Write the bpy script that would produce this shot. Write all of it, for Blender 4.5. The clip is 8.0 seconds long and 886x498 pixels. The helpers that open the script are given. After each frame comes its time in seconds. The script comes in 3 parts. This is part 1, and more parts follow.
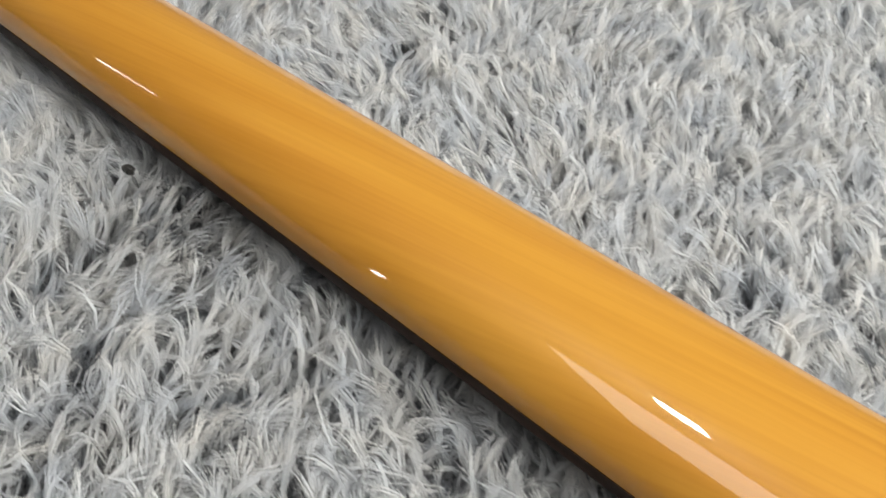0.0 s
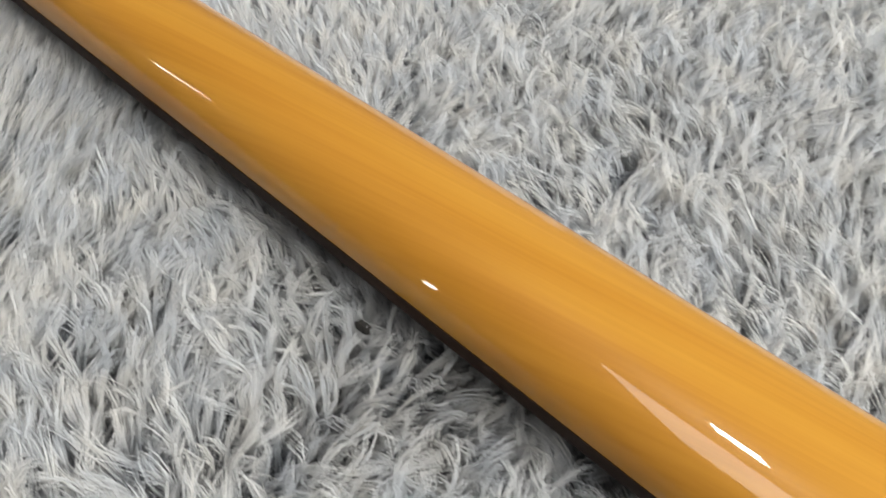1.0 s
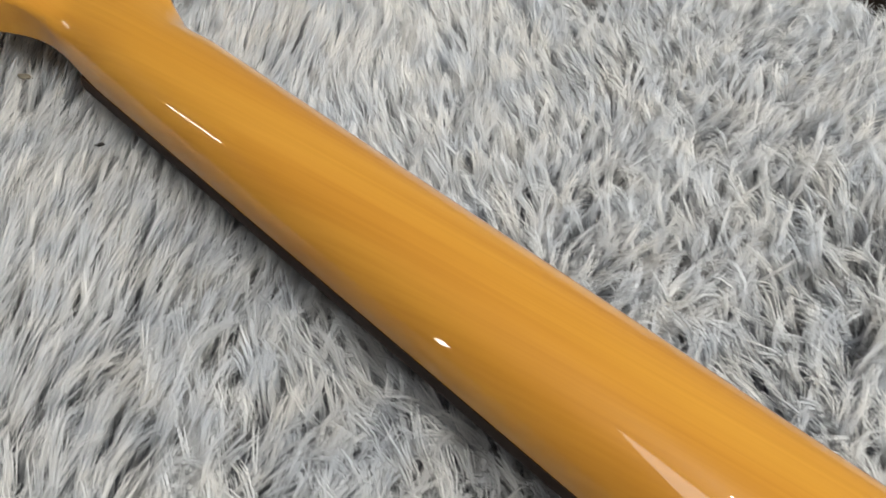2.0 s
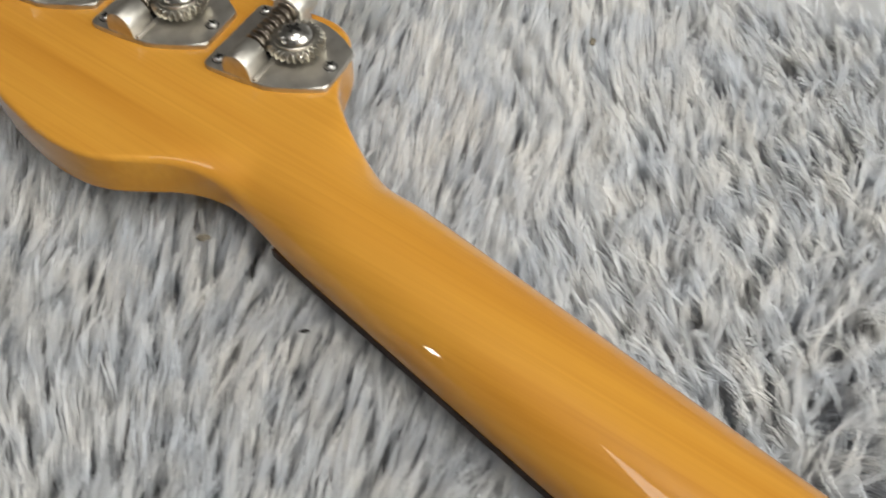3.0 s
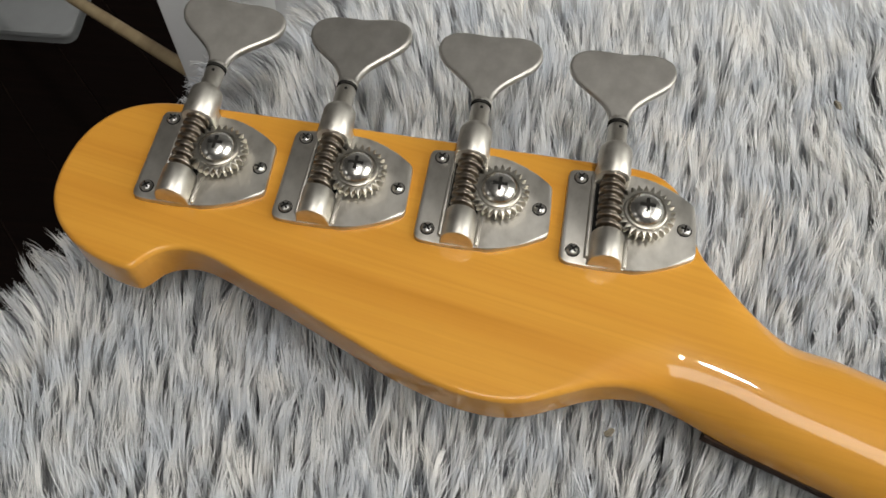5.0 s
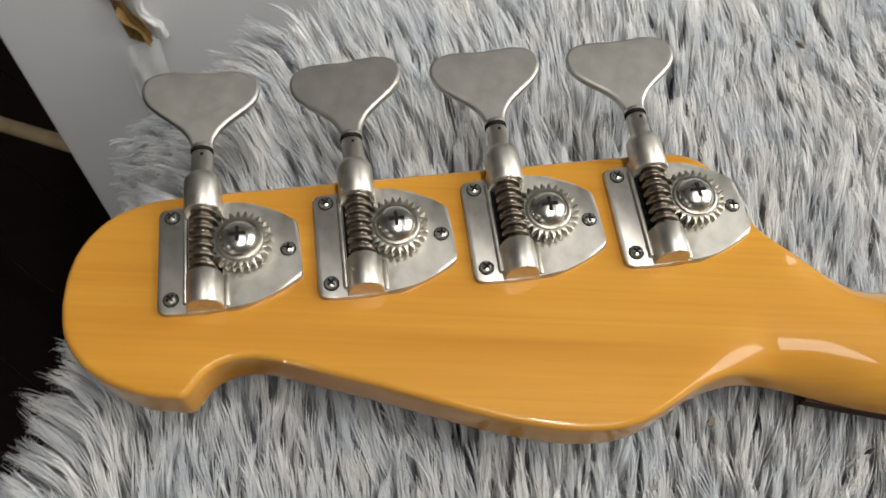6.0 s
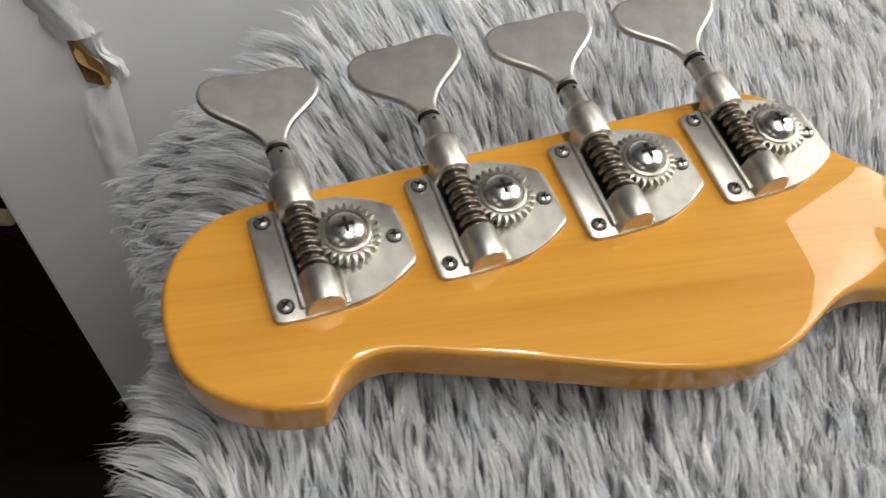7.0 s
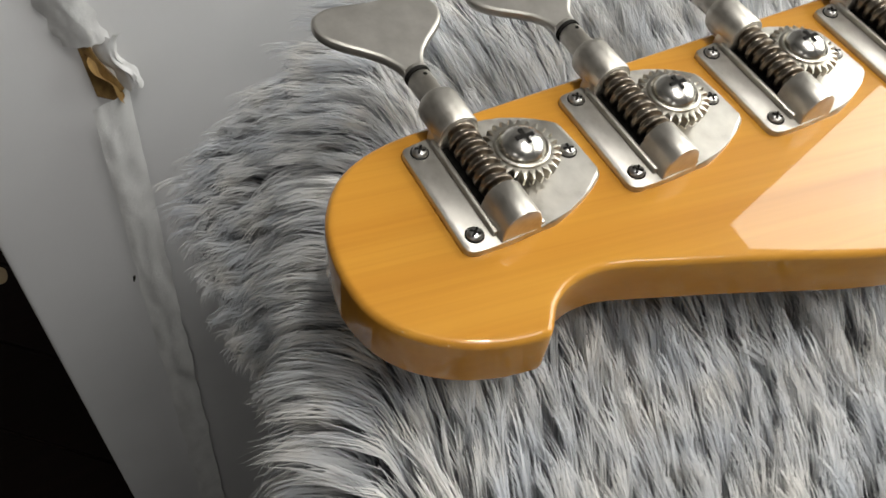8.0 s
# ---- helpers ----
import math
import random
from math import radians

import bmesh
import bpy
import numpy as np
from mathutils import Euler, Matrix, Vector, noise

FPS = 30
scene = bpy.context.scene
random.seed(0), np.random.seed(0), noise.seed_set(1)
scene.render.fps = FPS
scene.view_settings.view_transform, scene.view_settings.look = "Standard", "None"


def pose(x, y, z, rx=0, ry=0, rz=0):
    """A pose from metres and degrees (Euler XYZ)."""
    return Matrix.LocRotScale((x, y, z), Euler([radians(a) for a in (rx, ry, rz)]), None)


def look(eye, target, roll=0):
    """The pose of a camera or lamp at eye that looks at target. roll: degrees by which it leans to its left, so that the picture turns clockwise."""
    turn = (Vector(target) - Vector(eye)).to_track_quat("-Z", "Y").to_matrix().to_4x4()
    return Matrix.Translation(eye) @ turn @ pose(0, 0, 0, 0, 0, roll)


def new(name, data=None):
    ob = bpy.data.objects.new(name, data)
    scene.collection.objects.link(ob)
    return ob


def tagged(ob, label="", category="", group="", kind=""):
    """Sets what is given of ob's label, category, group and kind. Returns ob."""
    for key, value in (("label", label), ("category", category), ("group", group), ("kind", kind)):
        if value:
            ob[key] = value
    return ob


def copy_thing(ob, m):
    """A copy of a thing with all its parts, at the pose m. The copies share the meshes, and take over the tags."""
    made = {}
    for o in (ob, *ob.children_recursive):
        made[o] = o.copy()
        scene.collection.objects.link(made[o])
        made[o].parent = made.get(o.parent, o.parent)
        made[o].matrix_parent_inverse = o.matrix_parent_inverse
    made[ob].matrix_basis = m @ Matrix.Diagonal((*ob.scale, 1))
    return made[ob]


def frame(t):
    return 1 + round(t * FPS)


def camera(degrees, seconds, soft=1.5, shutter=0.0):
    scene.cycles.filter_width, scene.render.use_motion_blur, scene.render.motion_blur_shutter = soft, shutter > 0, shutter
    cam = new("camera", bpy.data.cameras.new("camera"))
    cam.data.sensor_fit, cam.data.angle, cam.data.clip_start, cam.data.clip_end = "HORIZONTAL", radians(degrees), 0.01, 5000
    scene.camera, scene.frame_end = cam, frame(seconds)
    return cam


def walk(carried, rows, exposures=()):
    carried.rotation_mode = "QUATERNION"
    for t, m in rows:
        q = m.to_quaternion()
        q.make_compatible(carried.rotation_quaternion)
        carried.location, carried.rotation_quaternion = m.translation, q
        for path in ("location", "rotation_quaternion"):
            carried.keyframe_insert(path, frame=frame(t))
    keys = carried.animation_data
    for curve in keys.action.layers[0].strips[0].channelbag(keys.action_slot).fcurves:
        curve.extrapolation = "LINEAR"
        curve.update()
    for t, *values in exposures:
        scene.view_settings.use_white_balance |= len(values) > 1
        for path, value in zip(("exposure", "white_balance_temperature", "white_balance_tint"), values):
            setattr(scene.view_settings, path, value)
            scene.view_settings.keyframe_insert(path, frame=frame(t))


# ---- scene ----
cam = camera(54.1, 8.0, soft=1.6, shutter=0.25)
PATH = [
    (0, (0.479, -0.262, 0.192), (0.027, 1.04, -1.257), 5.6),
    (0.5, (0.44, -0.249, 0.191), (-0.035, 1.048, -1.256), 5.9),
    (1, (0.397, -0.239, 0.189), (-0.097, 1.062, -1.248), 6.3),
    (1.5, (0.361, -0.221, 0.187), (-0.172, 1.077, -1.238), 6.0),
    (2, (0.328, -0.202, 0.186), (-0.211, 1.089, -1.243), 5.5),
    (2.2, (0.316, -0.196, 0.19), (-0.228, 1.093, -1.24), 5.2),
    (3.3, (0.204, -0.147, 0.23), (-0.303, 0.858, -1.423), -1.7),
    (3.5, (0.17, -0.144, 0.239), (-0.309, 0.859, -1.423), -2.5),
    (4, (0.126, -0.137, 0.252), (-0.236, 0.845, -1.453), -2.3),
    (4.5, (0.1, -0.126, 0.257), (-0.142, 0.819, -1.489), -0.4),
    (4.7, (0.096, -0.131, 0.264), (-0.113, 0.807, -1.49), 0.1),
    (5.8, (0.042, -0.118, 0.253), (0.157, 0.786, -1.527), 4.0),
    (6, (0.03, -0.11, 0.256), (0.227, 0.785, -1.522), 5.4),
    (6.5, (0.01, -0.1, 0.246), (0.373, 0.79, -1.508), 7.9),
    (7, (-0.031, -0.108, 0.233), (0.465, 0.815, -1.47), 10.1),
    (7.5, (-0.072, -0.102, 0.211), (0.54, 0.845, -1.441), 10.7),
    (8, (-0.086, -0.096, 0.188), (0.613, 0.865, -1.421), 9.1),
]
walk(cam, [(t, look(eye, target, roll)) for t, eye, target, roll in PATH],
     exposures=((0.0, 0.0), (2.2, 0.02), (3.5, -0.01), (4.5, 0.04), (6.0, 0.14), (8.0, 0.34)))
HZ = 0.048        # height of the headstock's back face over the rug's backing
FLOOR = -0.56     # the dark floor below the bench

# ---- light ----
world = bpy.data.worlds.new("world")
scene.world = world
world.use_nodes = True
wn = world.node_tree.nodes
sky = wn.new("ShaderNodeTexSky")
sky.sky_type = 'NISHITA'
sky.sun_disc = False
sky.sun_elevation, sky.sun_rotation = radians(35), radians(90)
wn["Background"].inputs["Strength"].default_value = 0.1
world.node_tree.links.new(sky.outputs[0], wn["Background"].inputs["Color"])


def area_lamp(name, eye, target, w, h, watts, color):
    d = bpy.data.lights.new(name, 'AREA')
    d.shape, d.size, d.size_y, d.energy, d.color = 'RECTANGLE', w, h, watts, color
    ob = new(name, d)
    ob.matrix_world = look(eye, target)
    return ob


area_lamp("window_light", (1.20, -0.06, 0.72), (0.15, 0.0, 0.08), 1.02, 0.99, 16.5, (0.975, 0.985, 0.93))
# unseen fill without a fixture, added to brighten the box front and fur
area_lamp("overhead_fill", (0.30, -0.75, 1.95), (0.30, -0.75, 0.0), 0.9, 0.8, 13, (1.0, 0.98, 0.95))
area_lamp("ceiling_lamp_glow", (0.37, 0.06, 1.93), (0.37, 0.06, 0.0), 0.13, 0.11, 12, (1.0, 0.98, 0.95))
area_lamp("wall_lamp_glow", (-0.95, -1.50, 0.42), (0.3, -0.1, 0.05), 0.03, 0.22, 0.8, (1.0, 0.98, 0.95))
area_lamp("wall_lamp_glow", (-1.55, -0.76, 0.95), (0.3, -0.1, 0.05), 0.03, 0.34, 1.0, (1.0, 0.98, 0.95))

# ---- materials ----


def nodes_of(name):
    m = bpy.data.materials.new(name)
    m.use_nodes = True
    return m, m.node_tree.nodes, m.node_tree.links, m.node_tree.nodes["Principled BSDF"]


def ramp(n, stops):
    r = n.new("ShaderNodeValToRGB")
    e = r.color_ramp.elements
    while len(e) < len(stops):
        e.new(0.5)
    for el, (p, c) in zip(e, stops):
        el.position, el.color = p, (*c, 1)
    return r


def surface(name, stops, scale=(40, 40, 40), rough=0.5, metal=0.0, bump=0.0, fine=400.0, coat=0.0, turn=0.0, rough_var=0.08, detail=6.0, spec=0.5):
    """Two-scale noise colour, uneven roughness and fine relief."""
    m, n, l, b = nodes_of(name)
    co = n.new("ShaderNodeTexCoord")
    mp = n.new("ShaderNodeMapping")
    mp.inputs["Scale"].default_value = scale
    rot = n.new("ShaderNodeMapping")
    rot.inputs["Rotation"].default_value = (0, 0, radians(turn))
    l.new(co.outputs["Object"], rot.inputs["Vector"])
    l.new(rot.outputs[0], mp.inputs["Vector"])
    big = n.new("ShaderNodeTexNoise")
    big.inputs["Scale"].default_value, big.inputs["Detail"].default_value = 1.0, detail
    l.new(mp.outputs[0], big.inputs["Vector"])
    r = ramp(n, stops)
    l.new(big.outputs["Fac"], r.inputs["Fac"])
    l.new(r.outputs[0], b.inputs["Base Color"])
    small = n.new("ShaderNodeTexNoise")
    small.inputs["Scale"].default_value, small.inputs["Detail"].default_value = fine, 4.0
    l.new(co.outputs["Object"], small.inputs["Vector"])
    rr = n.new("ShaderNodeMapRange")
    rr.inputs["To Min"].default_value, rr.inputs["To Max"].default_value = max(0.02, rough - rough_var), rough + rough_var
    l.new(small.outputs["Fac"], rr.inputs["Value"])
    l.new(rr.outputs[0], b.inputs["Roughness"])
    b.inputs["Metallic"].default_value = metal
    b.inputs["Specular IOR Level"].default_value = spec
    b.inputs["Coat Weight"].default_value = coat
    b.inputs["Coat Roughness"].default_value = 0.02
    b.inputs["Coat IOR"].default_value = 1.42
    if bump:
        bp = n.new("ShaderNodeBump")
        bp.inputs["Strength"].default_value, bp.inputs["Distance"].default_value = bump, 0.0004
        l.new(small.outputs["Fac"], bp.inputs["Height"])
        l.new(bp.outputs[0], b.inputs["Normal"])
    return m


AXIS = -16.6      # the neck's turn from the line of the tuners, degrees
amber_wood = surface("amber_lacquered_maple", [(0.22, (0.43, 0.180, 0.020)), (0.42, (0.505, 0.226, 0.029)), (0.58, (0.56, 0.268, 0.037)), (0.8, (0.465, 0.200, 0.025))],
                     scale=(5, 75, 60), rough=0.34, coat=1.0, turn=9, fine=900.0, spec=0.12)


def add_grain(m):
    """Fine long pores and a few darker growth lines along the wood."""
    n, l = m.node_tree.nodes, m.node_tree.links
    b = n["Principled BSDF"]
    was = b.inputs["Base Color"].links[0].from_socket
    co = n.new("ShaderNodeTexCoord")
    rot = n.new("ShaderNodeMapping")
    rot.inputs["Rotation"].default_value = (0, 0, radians(9))
    l.new(co.outputs["Object"], rot.inputs["Vector"])
    for scale, stops in (((9, 900, 300), [(0.3, (0.93, 0.915, 0.88)), (0.6, (1, 1, 1))]), ((2.2, 130, 40), [(0.655, (1, 1, 1)), (0.70, (0.86, 0.81, 0.71)), (0.73, (1, 1, 1))])):
        mp = n.new("ShaderNodeMapping")
        mp.inputs["Scale"].default_value = scale
        l.new(rot.outputs[0], mp.inputs["Vector"])
        nz = n.new("ShaderNodeTexNoise")
        nz.inputs["Scale"].default_value, nz.inputs["Detail"].default_value = 1.0, 2.0
        l.new(mp.outputs[0], nz.inputs["Vector"])
        r = ramp(n, stops)
        l.new(nz.outputs["Fac"], r.inputs["Fac"])
        mx = n.new("ShaderNodeMix")
        mx.data_type, mx.blend_type = 'RGBA', 'MULTIPLY'
        mx.inputs["Factor"].default_value = 1.0
        l.new(was, mx.inputs["A"])
        l.new(r.outputs[0], mx.inputs["B"])
        was = mx.outputs["Result"]
    l.new(was, b.inputs["Base Color"])


add_grain(amber_wood)
rosewood = surface("dark_rosewood", [(0.3, (0.016, 0.008, 0.005)), (0.7, (0.05, 0.024, 0.014))], scale=(20, 500, 300), rough=0.6, spec=0.15, turn=-AXIS, bump=0.2)
nickel = surface("satin_nickel", [(0.3, (0.42, 0.39, 0.34)), (0.47, (0.57, 0.54, 0.485)), (0.7, (0.67, 0.64, 0.58))], scale=(230, 150, 200), rough=0.43, metal=1.0, bump=0.05, fine=1300.0, rough_var=0.10)
key_nickel = surface("brushed_nickel", [(0.3, (0.51, 0.485, 0.44)), (0.7, (0.64, 0.61, 0.56))], scale=(190, 190, 190), rough=0.43, metal=1.0, bump=0.04, fine=1300.0, rough_var=0.09)
nickel_dull = surface("worn_nickel", [(0.3, (0.40, 0.37, 0.33)), (0.7, (0.56, 0.53, 0.48))], scale=(300, 300, 300), rough=0.36, metal=1.0, bump=0.1, fine=2500.0)
# aged nickel, darkened further for the shade on the tooth flanks
gear_nickel = surface("dull_shaded_gear_nickel", [(0.3, (0.38, 0.355, 0.30)), (0.7, (0.56, 0.53, 0.47))], scale=(350, 350, 350), rough=0.34, metal=1.0, bump=0.03, fine=900.0)
chrome = surface("polished_nickel", [(0.3, (0.60, 0.58, 0.54)), (0.7, (0.69, 0.67, 0.63))], scale=(100, 100, 100), rough=0.25, metal=1.0, rough_var=0.04)
steel_dark = surface("oiled_worm_steel", [(0.3, (0.16, 0.13, 0.10)), (0.7, (0.32, 0.28, 0.23))], scale=(500, 500, 500), rough=0.33, metal=1.0)
screw_steel = surface("dark_screw_steel", [(0.3, (0.40, 0.39, 0.375)), (0.7, (0.55, 0.535, 0.51))], scale=(700, 700, 700), rough=0.30, metal=1.0)
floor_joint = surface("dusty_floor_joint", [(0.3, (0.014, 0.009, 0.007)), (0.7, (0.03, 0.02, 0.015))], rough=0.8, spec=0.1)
# black that stands for the shade inside slots, holes and gaps
shade_black = surface("recess_shade_black", [(0.3, (0.010, 0.009, 0.008)), (0.7, (0.02, 0.019, 0.017))], rough=0.85, spec=0.1)
white_paper = surface("white_paper", [(0.3, (0.84, 0.84, 0.84)), (0.7, (0.90, 0.90, 0.90))], scale=(14, 14, 14), rough=0.6, bump=0.15, fine=260.0)
torn_paper = surface("creased_white_paper", [(0.3, (0.72, 0.715, 0.70)), (0.7, (0.84, 0.835, 0.82))], scale=(90, 90, 60), rough=0.55, bump=0.4, fine=500.0)
cardboard = surface("brown_board", [(0.3, (0.16, 0.085, 0.025)), (0.7, (0.36, 0.22, 0.07))], scale=(300, 300, 120), rough=0.8, bump=0.5, fine=900.0)
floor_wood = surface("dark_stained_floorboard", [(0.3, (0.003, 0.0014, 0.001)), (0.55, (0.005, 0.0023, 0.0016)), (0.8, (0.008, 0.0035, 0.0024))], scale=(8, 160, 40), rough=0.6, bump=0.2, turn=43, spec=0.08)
pale_wood = surface("pale_bare_wood", [(0.3, (0.34, 0.25, 0.14)), (0.7, (0.46, 0.36, 0.21))], scale=(60, 60, 60), rough=0.55, bump=0.2)
grey_plastic = surface("grey_plastic", [(0.3, (0.28, 0.29, 0.29)), (0.7, (0.34, 0.35, 0.35))], scale=(20, 20, 20), rough=0.45, bump=0.1)
plaster = surface("painted_plaster", [(0.3, (0.40, 0.395, 0.385)), (0.7, (0.47, 0.465, 0.455))], scale=(3, 3, 3), rough=0.8, bump=0.2, fine=120.0)
backing_cloth = surface("grey_backing_cloth", [(0.3, (0.16, 0.16, 0.165)), (0.7, (0.24, 0.24, 0.25))], scale=(100, 100, 100), rough=0.9, bump=0.4)
# for two unseen walls, made dark to hold back bounced light
bounce_cut_plaster = surface("plaster_darkened_against_bounce", [(0.3, (0.13, 0.125, 0.12)), (0.7, (0.18, 0.175, 0.165))], scale=(3, 3, 3), rough=0.8, bump=0.2, fine=120.0)
bench_cloth = surface("dark_bench_cloth", [(0.3, (0.02, 0.02, 0.022)), (0.7, (0.035, 0.035, 0.037))], scale=(60, 60, 60), rough=0.9, bump=0.4)
lint_mat = surface("brown_lint", [(0.3, (0.10, 0.085, 0.06)), (0.7, (0.22, 0.19, 0.14))], scale=(900, 900, 900), rough=0.9, bump=0.5)
speck_mat = surface("black_lint", [(0.3, (0.01, 0.01, 0.01)), (0.7, (0.04, 0.035, 0.03))], scale=(900, 900, 900), rough=0.9, bump=0.5)
straw_mat = surface("yellow_straw", [(0.3, (0.42, 0.34, 0.10)), (0.7, (0.55, 0.46, 0.18))], scale=(900, 900, 900), rough=0.8)
frame_white = surface("white_window_frame", [(0.3, (0.74, 0.74, 0.73)), (0.7, (0.80, 0.80, 0.79))], scale=(9, 9, 9), rough=0.4)


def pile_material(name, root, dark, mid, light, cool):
    """Fibres dyed lock by lock, pale at the tip, root darkened as gap shade."""
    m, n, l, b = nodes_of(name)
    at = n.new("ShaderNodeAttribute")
    at.attribute_name = "tone_along"
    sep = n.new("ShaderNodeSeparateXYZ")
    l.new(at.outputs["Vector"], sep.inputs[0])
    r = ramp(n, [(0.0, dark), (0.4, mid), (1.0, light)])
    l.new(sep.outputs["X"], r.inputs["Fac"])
    root_shade_fade = n.new("ShaderNodeMapRange")
    root_shade_fade.interpolation_type = 'SMOOTHSTEP'
    root_shade_fade.inputs["From Min"].default_value, root_shade_fade.inputs["From Max"].default_value = 0.15, 0.8
    l.new(sep.outputs["Y"], root_shade_fade.inputs["Value"])
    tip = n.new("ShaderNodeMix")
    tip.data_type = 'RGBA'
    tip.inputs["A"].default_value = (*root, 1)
    l.new(root_shade_fade.outputs[0], tip.inputs["Factor"])
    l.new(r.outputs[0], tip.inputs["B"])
    co = n.new("ShaderNodeTexCoord")
    nz = n.new("ShaderNodeTexNoise")
    nz.inputs["Scale"].default_value, nz.inputs["Detail"].default_value = 70.0, 4.0
    l.new(co.outputs["Object"], nz.inputs["Vector"])
    tone = ramp(n, [(0.35, cool), (0.65, (1.0, 0.985, 0.96))])
    l.new(nz.outputs["Fac"], tone.inputs["Fac"])
    mx = n.new("ShaderNodeMix")
    mx.data_type, mx.blend_type = 'RGBA', 'MULTIPLY'
    mx.inputs["Factor"].default_value = 1.0
    l.new(tip.outputs["Result"], mx.inputs["A"])
    l.new(tone.outputs[0], mx.inputs["B"])
    l.new(mx.outputs["Result"], b.inputs["Base Color"])
    b.inputs["Roughness"].default_value = 0.42
    b.inputs["Specular IOR Level"].default_value = 0.5
    tr = n.new("ShaderNodeBsdfTranslucent")
    l.new(mx.outputs["Result"], tr.inputs["Color"])
    ms = n.new("ShaderNodeMixShader")
    ms.inputs[0].default_value = 0.35
    l.new(b.outputs[0], ms.inputs[1])
    l.new(tr.outputs[0], ms.inputs[2])
    l.new(ms.outputs[0], n["Material Output"].inputs["Surface"])
    return m


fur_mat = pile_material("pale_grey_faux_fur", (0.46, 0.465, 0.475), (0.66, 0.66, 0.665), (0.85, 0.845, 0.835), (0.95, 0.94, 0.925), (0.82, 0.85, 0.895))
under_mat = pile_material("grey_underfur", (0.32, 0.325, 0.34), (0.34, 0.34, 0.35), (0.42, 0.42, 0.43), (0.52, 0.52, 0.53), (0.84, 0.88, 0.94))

# ---- mesh helpers ----


def link_bm(name, bm, mat, parent=None, label="", smooth=True):
    me = bpy.data.meshes.new(name)
    bm.normal_update()
    bm.to_mesh(me)
    bm.free()
    me.materials.append(mat)
    if smooth:
        me.polygons.foreach_set("use_smooth", [True] * len(me.polygons))
        me.set_sharp_from_angle(angle=radians(38))
    ob = new(name, me)
    ob.parent = parent
    if label:
        ob["label"] = label
    return ob


def part(name, bm, mat, parent, label="", smooth=True):
    return link_bm(name, bm, mat, parent, label, smooth)


def grid_bm(rows, closed_u=False, closed_v=False, cap=False):
    """A bmesh from rows of points, row by row."""
    bm = bmesh.new()
    vs = [[bm.verts.new(p) for p in row] for row in rows]
    nu, nv = len(vs), len(vs[0])
    for i in range(nu - (0 if closed_u else 1)):
        for j in range(nv - (0 if closed_v else 1)):
            a, b, c, d = vs[i][j], vs[i][(j + 1) % nv], vs[(i + 1) % nu][(j + 1) % nv], vs[(i + 1) % nu][j]
            bm.faces.new((a, b, c, d))
    if cap:
        bm.faces.new(list(reversed(vs[0])))
        bm.faces.new(vs[-1])
    return bm


def lathe(profile, axis='Z', at=(0, 0, 0), seg=28):
    """Turned solid from (radius, height) pairs, closed at both ends."""
    rows = []
    for r, h in profile:
        row = []
        for k in range(seg):
            a = 2 * math.pi * k / seg
            c, s = r * math.cos(a), r * math.sin(a)
            p = (c, s, h) if axis == 'Z' else (c, h, -s) if axis == 'Y' else (h, c, s)
            row.append((p[0] + at[0], p[1] + at[1], p[2] + at[2]))
        rows.append(row)
    return grid_bm(rows, closed_v=True, cap=True)


def extrude_outline(pts, z0, z1, bevel=0.0, seg=2):
    """A plate from an outline, its upper rim rounded."""
    bm = bmesh.new()
    lo = [bm.verts.new((x, y, z0)) for x, y in pts]
    hi = [bm.verts.new((x, y, z1)) for x, y in pts]
    n = len(pts)
    bm.faces.new(list(reversed(lo)))
    bm.faces.new(hi)
    for i in range(n):
        bm.faces.new((lo[i], lo[(i + 1) % n], hi[(i + 1) % n], hi[i]))
    if bevel:
        rim = [e for e in bm.edges if all(abs(v.co.z - z1) < 1e-7 for v in e.verts)]
        bmesh.ops.bevel(bm, geom=rim, offset=bevel, segments=seg, affect='EDGES', profile=0.5)
    return bm


def box_bm(x0, x1, y0, y1, z0, z1, bevel=0.0, seg=2):
    bm = bmesh.new()
    bmesh.ops.create_cube(bm, size=1.0, matrix=Matrix.Translation(((x0 + x1) / 2, (y0 + y1) / 2, (z0 + z1) / 2)) @ Matrix.Diagonal((x1 - x0, y1 - y0, z1 - z0, 1)))
    if bevel:
        bmesh.ops.bevel(bm, geom=list(bm.edges), offset=bevel, segments=seg, affect='EDGES', profile=0.5)
    return bm


def smooth_line(pts, per=8, closed=False):
    """A Catmull-Rom line through a few control points."""
    p = [Vector(q) for q in pts]
    n = len(p)
    out = []
    for i in range(n if closed else n - 1):
        a, b, c, d = (p[(i + k) % n] if closed else p[min(max(i + k, 0), n - 1)] for k in (-1, 0, 1, 2))
        for k in range(per):
            t = k / per
            out.append(0.5 * ((2 * b) + (c - a) * t + (2 * a - 5 * b + 4 * c - d) * t * t + (3 * b - a - 3 * c + d) * t ** 3))
    if not closed:
        out.append(p[-1])
    return out


# ---- room ----
X0, X1, Y0, Y1, TOP = -1.7, 1.24, -1.7, 1.9, 1.98


def setting(name, bm, mat, label, category):
    return tagged(link_bm(name, bm, mat, smooth=False), label, category, kind="structure")


setting("ceiling", box_bm(X0 - 0.1, X1 + 0.1, Y0 - 0.1, Y1 + 0.1, TOP, TOP + 0.1), plaster, "plain grey painted plaster ceiling of the room", "ceiling")
setting("wall_west", box_bm(X0 - 0.1, X0, Y0, Y1, FLOOR, TOP), bounce_cut_plaster, "unseen plaster wall, darkened to cut bounced light", "wall")
setting("wall_south", box_bm(X0 - 0.1, X1 + 0.1, Y0 - 0.1, Y0, FLOOR, TOP), bounce_cut_plaster, "unseen plaster wall, darkened to cut bounced light", "wall")


